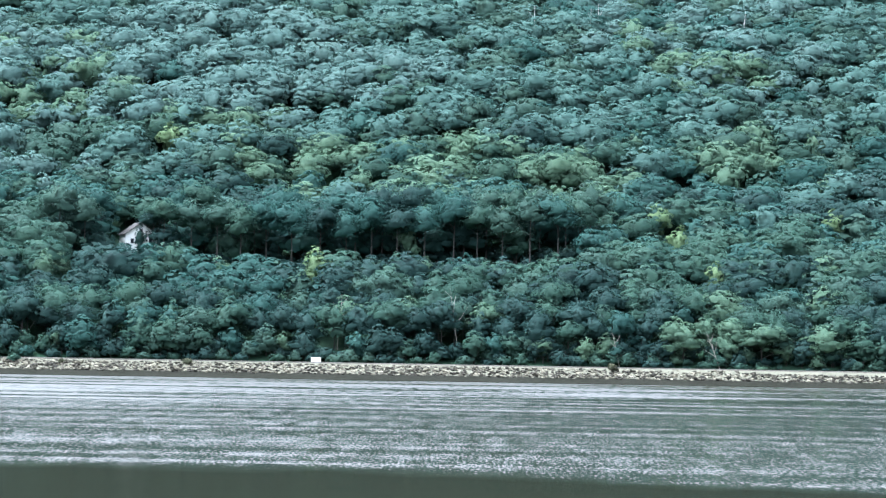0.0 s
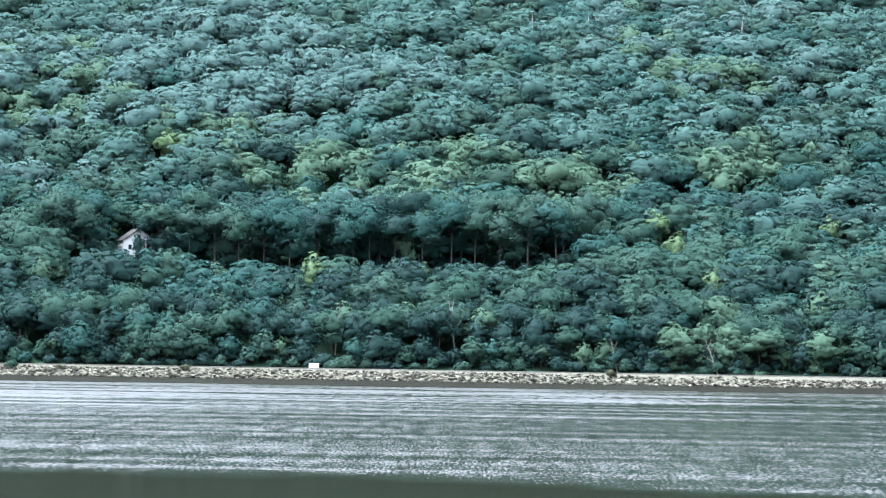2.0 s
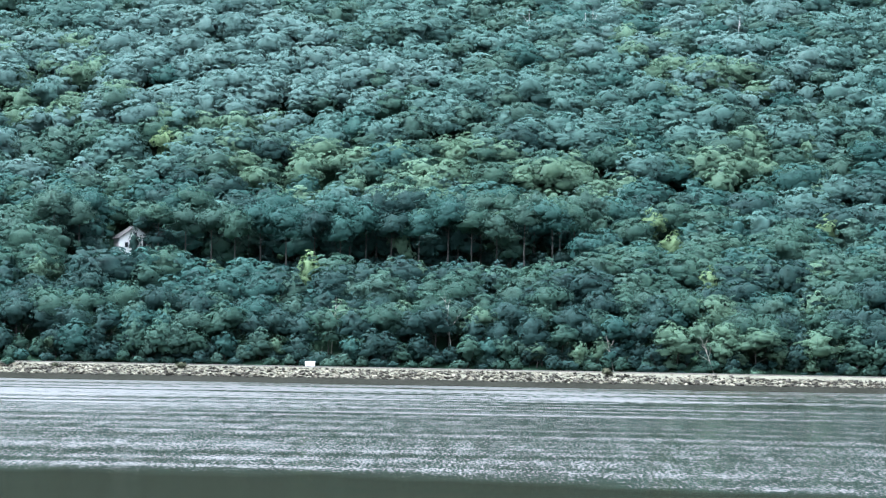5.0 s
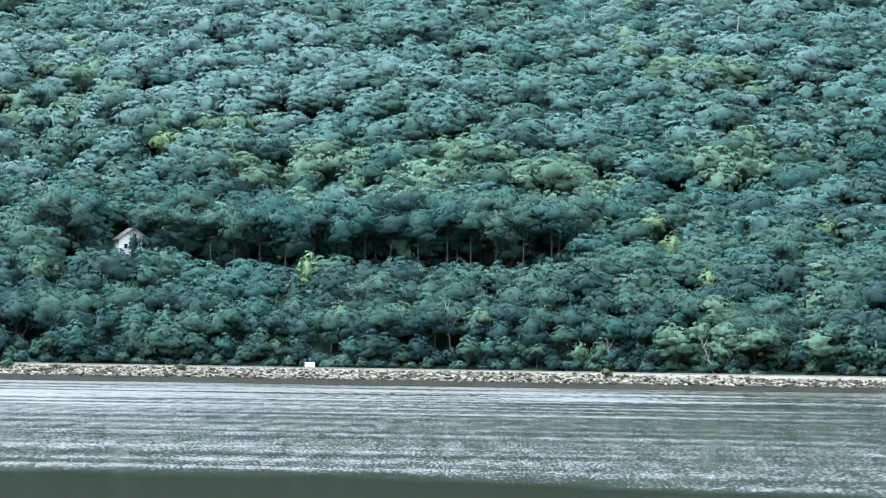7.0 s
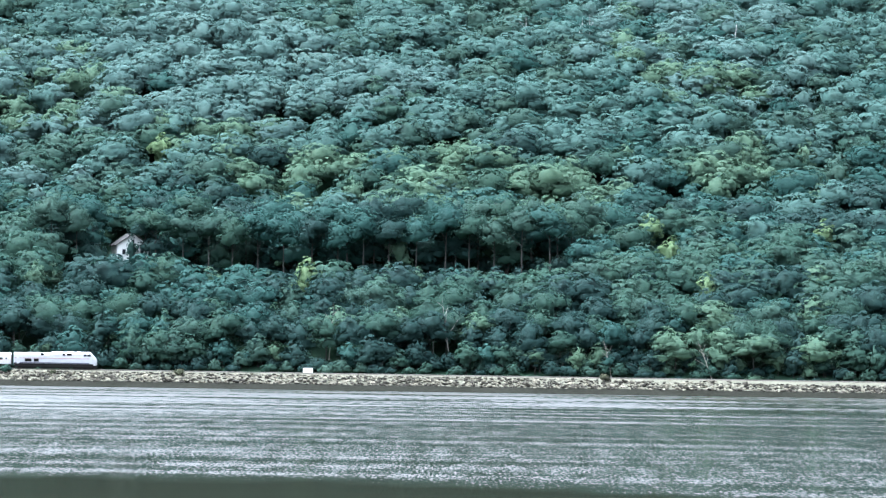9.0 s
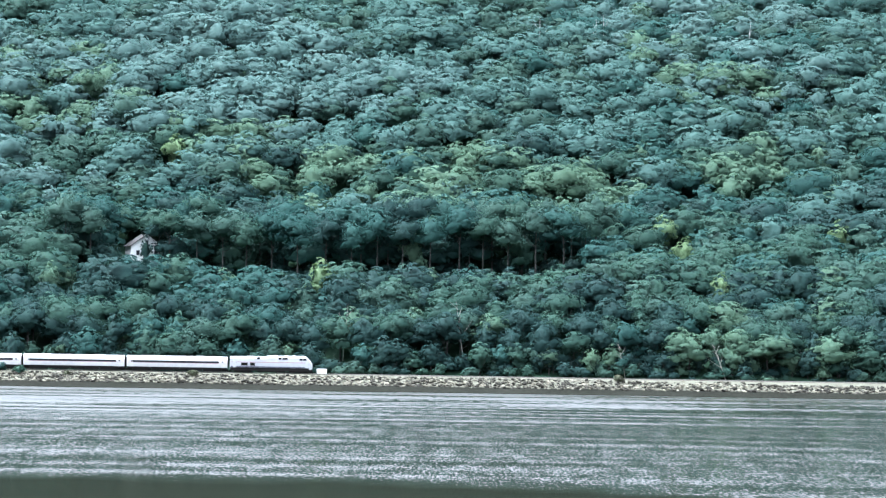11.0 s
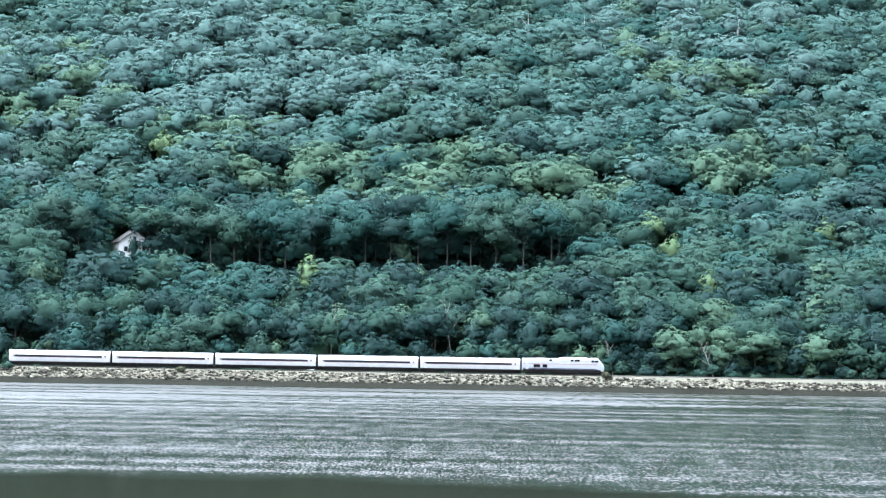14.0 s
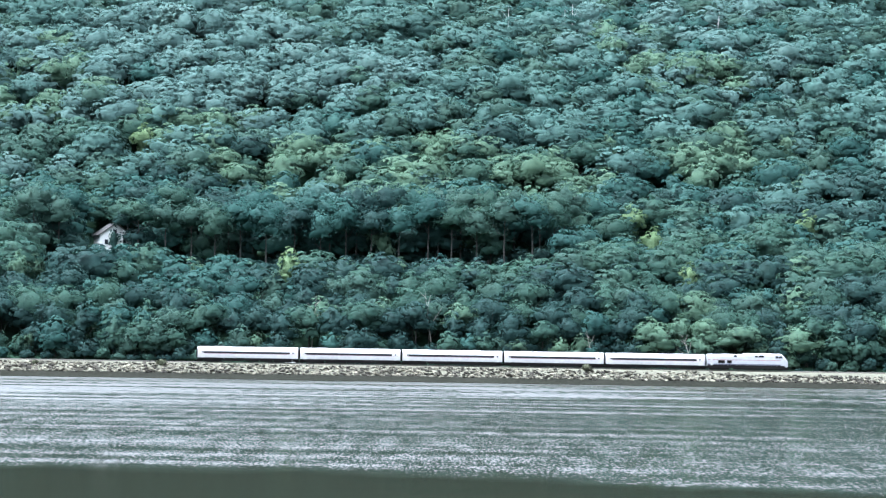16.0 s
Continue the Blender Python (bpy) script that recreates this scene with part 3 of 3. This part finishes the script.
def coach():
    top = new("passenger_coach")
    L = 12.72

    def ring(k, w=1.0):
        # bowed tube sides under a shallow arched roof
        pts = [(-1.54, 1.08), (-1.575, 1.5), (-1.58, 2.1), (-1.55, 2.7), (-1.36, 3.3), (-0.98, 3.68), (-0.45, 3.86), (0, 3.9)]
        pts = [(y * w, z) for y, z in pts]
        return pts + [(-y, z) for y, z in pts[::-1][1:]]

    part("body", skin([(-L, ring(0, 0.94)), (-L + 0.25, ring(0)), (L - 0.25, ring(0)), (L, ring(0, 0.94))]), SILVER, top)
    for sy in (-1, 1):
        y = 1.585 * sy
        band = part("window_band", boxes((-11.2, 10.6, min(y, y * 0.96), max(y, y * 0.96), 2.16, 2.7)), UNDER, top, "black band round the windows")
        for i in range(17):
            xx = -10.9 + i * 1.25
            part("window", boxes((xx, xx + 1.05, min(y * 1.004, y * 0.98), max(y * 1.004, y * 0.98), 2.24, 2.62)), GLASS, band)
        part("red_stripe", boxes((-12.2, 12.2, min(y * 1.0, y * 0.97), max(y * 1.0, y * 0.97), 2.09, 2.14)), RED, top, "thin red stripe")
        part("blue_stripe", boxes((-12.2, 12.2, min(y * 0.992, y * 0.96), max(y * 0.996, y * 0.96), 1.98, 2.06)), BLUE, top, "blue stripe")
        for xx in (-11.9, 11.0):
            part("door", boxes((xx, xx + 0.9, min(y * 0.995, y * 0.9), max(y * 0.995, y * 0.9), 1.05, 2.9), bevel=0.03), SILVER, top)
            part("door_window", boxes((xx + 0.28, xx + 0.62, min(y * 1.0, y * 0.9), max(y * 1.0, y * 0.9), 2.3, 2.65)), GLASS, top)
    part("underframe", boxes((-12.5, 12.5, -1.5, 1.5, 0.66, 1.1), (-6.3, -1.0, -1.45, 1.45, 0.26, 0.7), (-0.8, 2.8, -1.4, 1.4, 0.3, 0.7), (3.0, 6.3, -1.45, 1.45, 0.24, 0.7), (-12.9, -11.3, -1.1, 1.1, 0.2, 0.75), (11.3, 12.9, -1.1, 1.1, 0.2, 0.75)), UNDER, top)
    part("end_diaphragm", boxes((-13.0, -L, -0.7, 0.7, 1.0, 3.5)), UNDER, top, "black gangway bellows")
    part("end_diaphragm", boxes((L, 13.0, -0.7, 0.7, 1.0, 3.5)), UNDER, top, "black gangway bellows")
    part("roof_strip", boxes((-11.8, 11.8, -0.5, 0.5, 3.86, 3.95), (-8.5, -6.0, -0.42, 0.42, 3.9, 4.02), (5.0, 7.2, -0.42, 0.42, 3.9, 4.02)), GREY, top)
    truck(top, -8.9, (-1.27, 1.27))
    truck(top, 8.9, (-1.27, 1.27))
    return tagged(top, "silver passenger coach with a dark window band, rolling on the railway", "train car", "coaches of the train")


def locomotive():
    top = new("diesel_locomotive")

    def ring(w, h, low=1.0):
        pts = [(-1.52 * w, low), (-1.55 * w, 2.4 if h > 3 else low + (h - low) * 0.6), (-1.5 * w, h - 0.55 if h > 3 else low + (h - low) * 0.8), (-1.15 * w, h - 0.08), (-0.5 * w, h)]
        return pts + [(-y, z) for y, z in pts[::-1]]

    part("body", skin([(-10.4, ring(0.98, 4.05)), (-10.2, ring(1, 4.1)), (-1.2, ring(1, 4.1)), (-0.9, ring(1, 4.36)), (8.5, ring(1, 4.36)), (8.95, ring(1, 4.22)),
                       (9.5, ring(0.98, 3.7, 0.98)), (10.1, ring(0.94, 3.02, 0.9)), (10.4, ring(0.88, 2.55, 0.85)), (10.48, ring(0.84, 2.3, 0.8))]), WHITE, top)
    part("underframe", boxes((-10.3, 9.6, -1.575, 1.575, 0.45, 1.3), (-3.4, 3.4, -1.5, 1.5, 0.16, 0.6)), UNDER, top, "black sill and fuel tank")
    part("pilot", boxes((9.3, 10.52, -1.4, 1.4, 0.14, 1.05), bevel=0.05), UNDER, top)
    for sy in (-1, 1):
        o, i = 1.57 * sy, 1.45 * sy
        y0, y1 = min(o, i), max(o, i)
        for a, b, c, d in ((-7.6, -5.9, 1.75, 2.5), (-5.3, -4.1, 1.75, 2.5)):
            gr = part("grille", boxes((a, b, y0, y1, c, d)), UNDER, top, "dark louvred air intake")
            for k in range(5):
                part("slat", boxes((a, b, min(o * 1.012, o), max(o * 1.012, o), c + 0.08 + k * 0.14, c + 0.13 + k * 0.14)), UNDER, gr)
        for a, b in ((-3.6, -2.8), (1.9, 2.6), (2.9, 4.2)):
            part("roof_vent", boxes((a, b, min(1.555 * sy, 1.2 * sy), max(1.555 * sy, 1.2 * sy), 3.36, 3.92)), UNDER, top)
        part("side_door", boxes((-9.6, -8.9, min(1.575 * sy, i), max(1.575 * sy, i), 1.1, 3.1), bevel=0.02), GREY, top)
        part("cab_window", boxes((7.2, 7.95, min(1.56 * sy, 1.4 * sy), max(1.56 * sy, 1.4 * sy), 3.2, 3.8), bevel=0.02), GLASS, top)
        part("cab_window", boxes((8.1, 8.95, min(1.55 * sy, 1.35 * sy), max(1.55 * sy, 1.35 * sy), 3.2, 3.78), bevel=0.02), GLASS, top)
        part("blue_stripe", boxes((-10.2, 8.6, min(1.566 * sy, i), max(1.566 * sy, i), 1.34, 1.58)), BLUE, top, "blue side stripe")
        part("red_stripe", boxes((-10.2, 8.6, min(1.566 * sy, i), max(1.566 * sy, i), 2.58, 2.70)), RED, top, "thin red side stripe")
        part("headlight", boxes((10.38, 10.5, min(0.35 * sy, 0.7 * sy), max(0.35 * sy, 0.7 * sy), 2.36, 2.6), bevel=0.03), GLASS, top)
    bm = boxes((-0.06, 0.06, -1.05, 1.05, -0.42, 0.42), bevel=0.02)
    bmesh.ops.rotate(bm, cent=(0, 0, 0), matrix=Matrix.Rotation(radians(-42), 3, "Y"), verts=bm.verts)
    bmesh.ops.translate(bm, vec=(9.62, 0, 3.62), verts=bm.verts)
    part("windscreen", bm, GLASS, top)
    for spec in ((-6.5, -4.4, -0.9, 0.9, 4.06, 4.2), (0.0, 1.6, -0.8, 0.8, 4.3, 4.45), (3.4, 4.6, -0.6, 0.6, 4.28, 4.45)):
        part("roof_hatch", boxes(spec, bevel=0.04), GREY, top)
    part("horn", boxes((5.6, 6.1, -0.3, 0.3, 4.3, 4.5), bevel=0.05), GREY, top)
    truck(top, -7.1, (-1.37, 1.37))
    truck(top, 6.9, (-1.37, 1.37))
    return tagged(top, "silver-white diesel locomotive with black sill hauling coaches", "locomotive")


loco = locomotive()
first = coach()
coaches = [first] + [copy_thing(first, pose(0, 0, 0)) for _ in range(4)]


# ---- railway and bank ----
def build_rails():
    for r in (-0.76, 0.76, 3.74, 5.26):
        v, f = [], []
        for s in range(-480, 481, 40):
            for dy, dz in ((-0.07, -0.15), (-0.035, 0), (0.035, 0), (0.07, -0.15)):
                v.append(bank(s, r + dy, RAIL_Z + dz))
        n = len(v) // 4
        for i in range(n - 1):
            for k in range(3):
                a = i * 4 + k
                f.append((a, a + 1, a + 5, a + 4))
        tagged(mesh_object("rail", v, f, STEEL), "worn steel rail on timber ties", "rail", kind="structure")
    v, f = [], []
    for i in range(-380, 381):
        for r in (0.0, 4.5):
            b = len(v)
            for z in (RAIL_Z - 0.32, RAIL_Z - 0.15):
                for ds, dr in ((-0.12, -1.3), (0.12, -1.3), (0.12, 1.3), (-0.12, 1.3)):
                    v.append(bank(i * 0.6 + ds, r + dr, z))
            f += [tuple(b + k for k in q) for q in ((4, 5, 6, 7), (0, 1, 5, 4), (1, 2, 6, 5), (2, 3, 7, 6), (3, 0, 4, 7))]
    tagged(mesh_object("railway_ties", v, f, TIE), "row of old dark timber railway ties", "railway ties", kind="stuff")


build_rails()


def box_cabinet():
    s, r = -31.7, 7.0
    z = 3.75
    top = new("signal_cabinet")
    top.matrix_basis = Matrix.Translation(bank(s, r, z)) @ Matrix.Rotation(TURN, 4, "Z")
    paint = grainy("white_cabinet_paint", (0.66, 0.66, 0.65), (0.8, 0.8, 0.79), 2.0, 0.5, bump=0.05)
    part("plinth", boxes((-1.35, 1.35, -0.5, 0.5, 0.0, 0.25)), BALLAST, top)
    part("cabinet_body", boxes((-1.25, 1.25, -0.45, 0.45, 0.25, 1.45), bevel=0.03), paint, top)
    part("cabinet_lid", boxes((-1.32, 1.32, -0.52, 0.52, 1.45, 1.55), bevel=0.03), paint, top)
    for x in (-0.62, 0.62):
        d = part("cabinet_door", boxes((x - 0.56, x + 0.56, -0.48, -0.44, 0.32, 1.4), bevel=0.01), paint, top)
        part("handle", boxes((x - 0.04, x + 0.04, -0.52, -0.47, 0.8, 1.0)), STEEL, d)
    return tagged(top, "white metal equipment cabinet beside the railway track", "cabinet")


box_cabinet()


OLIVE = foliage("leaf_dry_olive", (0.04, 0.046, 0.028), (0.075, 0.082, 0.052), (0.12, 0.125, 0.085))


def shrub(s, r, z, width, height, tone, label):
    v, q, t, nv = crown_arrays(int(s * 7) % 1000 + 2000, width / 2, height, 6, 260, 0.2)
    top = new("bush")
    top.matrix_basis = Matrix.Translation(bank(s, r, z))
    mesh_object("foliage", v.tolist(), q.tolist() + t.tolist(), OLIVE if tone == 3 else LEAF[tone], top, smooth=True, normals=nv)
    vv, ff = trunk_arrays(int(s), height * 0.7, 0.06, 3, width * 0.3, 0.2, 5)
    mesh_object("stem", vv, ff, BARK, top)
    return tagged(top, label, "bush", "bushes on the bank")


for s, r, z, w, h, tone in ((43.4, -4.9, 3.0, 3.2, 2.0, 3), (-64.5, -5.4, 2.8, 3.0, 1.7, 3), (-108, -4.6, 3.1, 4.0, 1.8, 1), (-112.5, -3.8, 3.3, 3.2, 2.4, 0),
                            (78, 10, 3.4, 6.5, 2.2, 1), (84, 10.5, 3.5, 5.0, 1.6, 4), (-96, -5.6, 2.7, 2.0, 1.1, 3)):
    shrub(s, r, z, w, h, tone, ("dry olive" if tone == 3 else TONES[tone]) + " low bush on the stony railway bank")


def bare_tree(s, r, height, lean, label, seed, limbs=6, bark=PALE_BARK, radius=0.13):
    top = new("bare_tree")
    top.matrix_basis = Matrix.Translation(bank(s, r, ground_z(s, r) - 0.2)) @ Matrix.Rotation(radians(lean), 4, "Y")
    v, f = trunk_arrays(seed, height, radius, 0, 1.0)
    mesh_object("trunk", v, f, bark, top)
    for i in range(limbs):
        k = 0.35 + 0.6 * i / limbs
        a = 2.4 * i + seed
        o = Vector((math.cos(a), math.sin(a) * 0.5, 1.2)) * height * 0.28 * (1.2 - k)
        v, f = tube([(0, 0, height * k), Vector((0, 0, height * k)) + o * 0.5 + Vector((0.1, 0, -0.1)), Vector((0, 0, height * k)) + o], [0.07, 0.05, 0.02], 5)
        mesh_object("limb", v, f, bark, top)
    return tagged(top, label, "tree", "bare trees")


bare_tree(73.2, 10.4, 11.0, -19, "bare pale dead tree leaning beside the railway", 3)
bare_tree(5.5, 17.0, 18.0, -7, "bare pale dead tree among green crowns", 4)
bare_tree(-26.0, 20.0, 15.0, 4, "thin bare tree among green crowns", 5, 4)


for s, r, h, seed in ((43.0, 241.0, 18.5, 11), (61.0, 236.0, 19.0, 12), (64.5, 244.0, 18.0, 13), (111.0, 234.0, 17.0, 15)):
    bare_tree(s, r, h, 1, "bare pale snag rising above the hillside wood", seed, 3, SNAG_BARK, 0.26)
bare_tree(47.0, 11.5, 10.0, -10, "thin bare tree at the edge of the shore wood", 14, 4)


def house():
    s, r = -80.5, 98.0
    top = new("house")
    top.matrix_basis = Matrix.Translation(bank(s, r, ground_z(s, r) - 0.3)) @ Matrix.Rotation(TURN + 0.25, 4, "Z")
    clap = grainy("white_clapboard", (0.62, 0.62, 0.61), (0.78, 0.78, 0.77), 3.0, 0.6, bump=0.1)
    slate = grainy("grey_roof_shingle", (0.03, 0.03, 0.031), (0.07, 0.066, 0.064), 3.0, 0.95)
    slate.node_tree.nodes["Principled BSDF"].inputs["Specular IOR Level"].default_value = 0.1
    bm = bmesh.new()
    pts = [(-4.5, 0), (4.5, 0), (4.5, 7.2), (0, 10.4), (-4.5, 7.2)]
    f0 = [bm.verts.new((x, -4.0, z)) for x, z in pts]
    f1 = [bm.verts.new((x, 4.0, z)) for x, z in pts]
    bm.faces.new(f0)
    bm.faces.new(f1[::-1])
    for i in range(5):
        bm.faces.new((f0[i], f1[i], f1[(i + 1) % 5], f0[(i + 1) % 5]))
    bmesh.ops.recalc_face_normals(bm, faces=bm.faces)
    part("wall", bm, clap, top)
    for sx in (-1, 1):
        bm = boxes((-0.12, 0.12, -4.5, 4.5, -0.3, 5.9))
        bmesh.ops.rotate(bm, cent=(0, 0, 0), matrix=Matrix.Rotation(sx * radians(54.6), 3, "Y"), verts=bm.verts)
        bmesh.ops.translate(bm, vec=(sx * 4.75 if sx < 0 else sx * 4.75, 0, 7.15), verts=bm.verts)
        if sx > 0:
            bmesh.ops.scale(bm, vec=(-1, 1, 1), verts=bm.verts, space=Matrix.Translation((-4.75, 0, 0)))
            bmesh.ops.reverse_faces(bm, faces=bm.faces)
        else:
            bmesh.ops.scale(bm, vec=(-1, 1, 1), verts=bm.verts, space=Matrix.Translation((4.75, 0, 0)))
            bmesh.ops.reverse_faces(bm, faces=bm.faces)
        part("roof", bm, slate, top)
    part("chimney", boxes((1.4, 2.2, -0.4, 0.4, 8.0, 11.6), bevel=0.03), BALLAST, top)
    for x in (-2.6, 0.0, 2.6):
        for z in (1.2, 4.4):
            w = part("window", boxes((x - 0.6, x + 0.6, -4.08, -3.95, z, z + 1.6)), clap, top, "white window frame")
            part("pane", boxes((x - 0.48, x + 0.48, -4.11, -4.06, z + 0.12, z + 1.48)), GLASS, w)
    w = part("window", boxes((-0.45, 0.45, -4.08, -3.95, 7.6, 8.8)), clap, top)
    part("pane", boxes((-0.35, 0.35, -4.11, -4.06, 7.7, 8.7)), GLASS, w)
    return tagged(top, "white clapboard house with a grey gable roof among trees", "house")


house()


def riprap():
    top = new("riprap_bank")
    tagged(top, "bank of pale tumbled riprap boulders at the waterline", "stone bank", kind="structure")
    g = random.Random(21)
    shapes = []
    for i in range(10):
        bm = bmesh.new()
        bmesh.ops.create_icosphere(bm, subdivisions=1, radius=1.0)
        for v in bm.verts:
            v.co *= g.uniform(0.72, 1.12)
            v.co.x = max(-0.85, min(0.85, v.co.x))
            v.co.z = max(-0.75, min(0.75, v.co.z))
        me = bpy.data.meshes.new("rock")
        bm.to_mesh(me)
        bm.free()
        me.materials.append(ROCK)
        shapes.append(me)
    V, F, base, made = [], [], 0, 0
    for row in range(7):
        k = row / 6.0
        s = -150.0
        while s < 150:
            size = g.uniform(0.3, 0.72) if g.random() < 0.8 else g.uniform(0.7, 1.05)
            s += size * g.uniform(1.0, 1.5)
            r = -9.6 + 3.9 * k + g.uniform(-0.5, 0.5)
            z = 1.25 + 1.6 * k + g.uniform(-0.15, 0.15)
            m = Matrix.Translation(bank(s, r, z)) @ Euler((g.uniform(-0.5, 0.5), g.uniform(-0.4, 0.4), g.uniform(0, 6.28))).to_matrix().to_4x4() @ Matrix.Diagonal((size * 1.1, size * 0.9, size * g.uniform(0.45, 0.7), 1))
            me = shapes[g.randrange(10)]
            if -19 < s < 19 and made < 300:
                ob = new("rock", me)
                ob.parent = top
                ob.matrix_basis = m
                made += 1
            else:
                V += [m @ v.co for v in me.vertices]
                F += [tuple(x + base for x in p.vertices) for p in me.polygons]
                base += len(me.vertices)
    for k in (1.15, 1.3):               # smaller stone up to the edge of the ballast, thinning out along the line
        s = -122.0
        while s < 75:
            size = g.uniform(0.3, 0.7)
            s += size * g.uniform(1.1, 1.6) + (max(0.0, g.uniform(-1, 1) * (s - 25) * 0.12) if s > 25 else 0.0)
            m = Matrix.Translation(bank(s, -9.6 + 3.9 * k + g.uniform(-0.3, 0.3), 1.3 + 1.6 * k + g.uniform(-0.1, 0.1))) @ Euler((g.uniform(-0.5, 0.5), g.uniform(-0.4, 0.4), g.uniform(0, 6.28))).to_matrix().to_4x4() @ Matrix.Diagonal((size * 1.1, size * 0.9, size * g.uniform(0.5, 0.75), 1))
            me = shapes[g.randrange(10)]
            V += [m @ v.co for v in me.vertices]
            F += [tuple(x + base for x in p.vertices) for p in me.polygons]
            base += len(me.vertices)
    tagged(mesh_object("boulders", V, F, ROCK, top), "pale tumbled boulders", kind="stuff")


riprap()


# ---- what moves ----
def motions():
    def joint(t):
        return (-328.6 + 24.08 * t + 0.0686 * t * t) / CT

    def at(t, off):
        p = bank(joint(t) + off, 0, RAIL_Z)
        return pose(p.x, p.y, p.z, 0, 0, math.degrees(TURN))

    times = [0, 2, 4, 6, 8, 9, 10, 11, 12, 13, 14, 15, 16]
    walk(loco, [(t, at(t, 10.75)) for t in times])
    for i, c in enumerate(coaches):
        walk(c, [(t, at(t, -13.0 - 26.01 * i)) for t in times])
    walk(water, [(t, pose(-0.45 * t, -0.1 * t, 0)) for t in (0, 4, 8, 12, 16)])


motions()
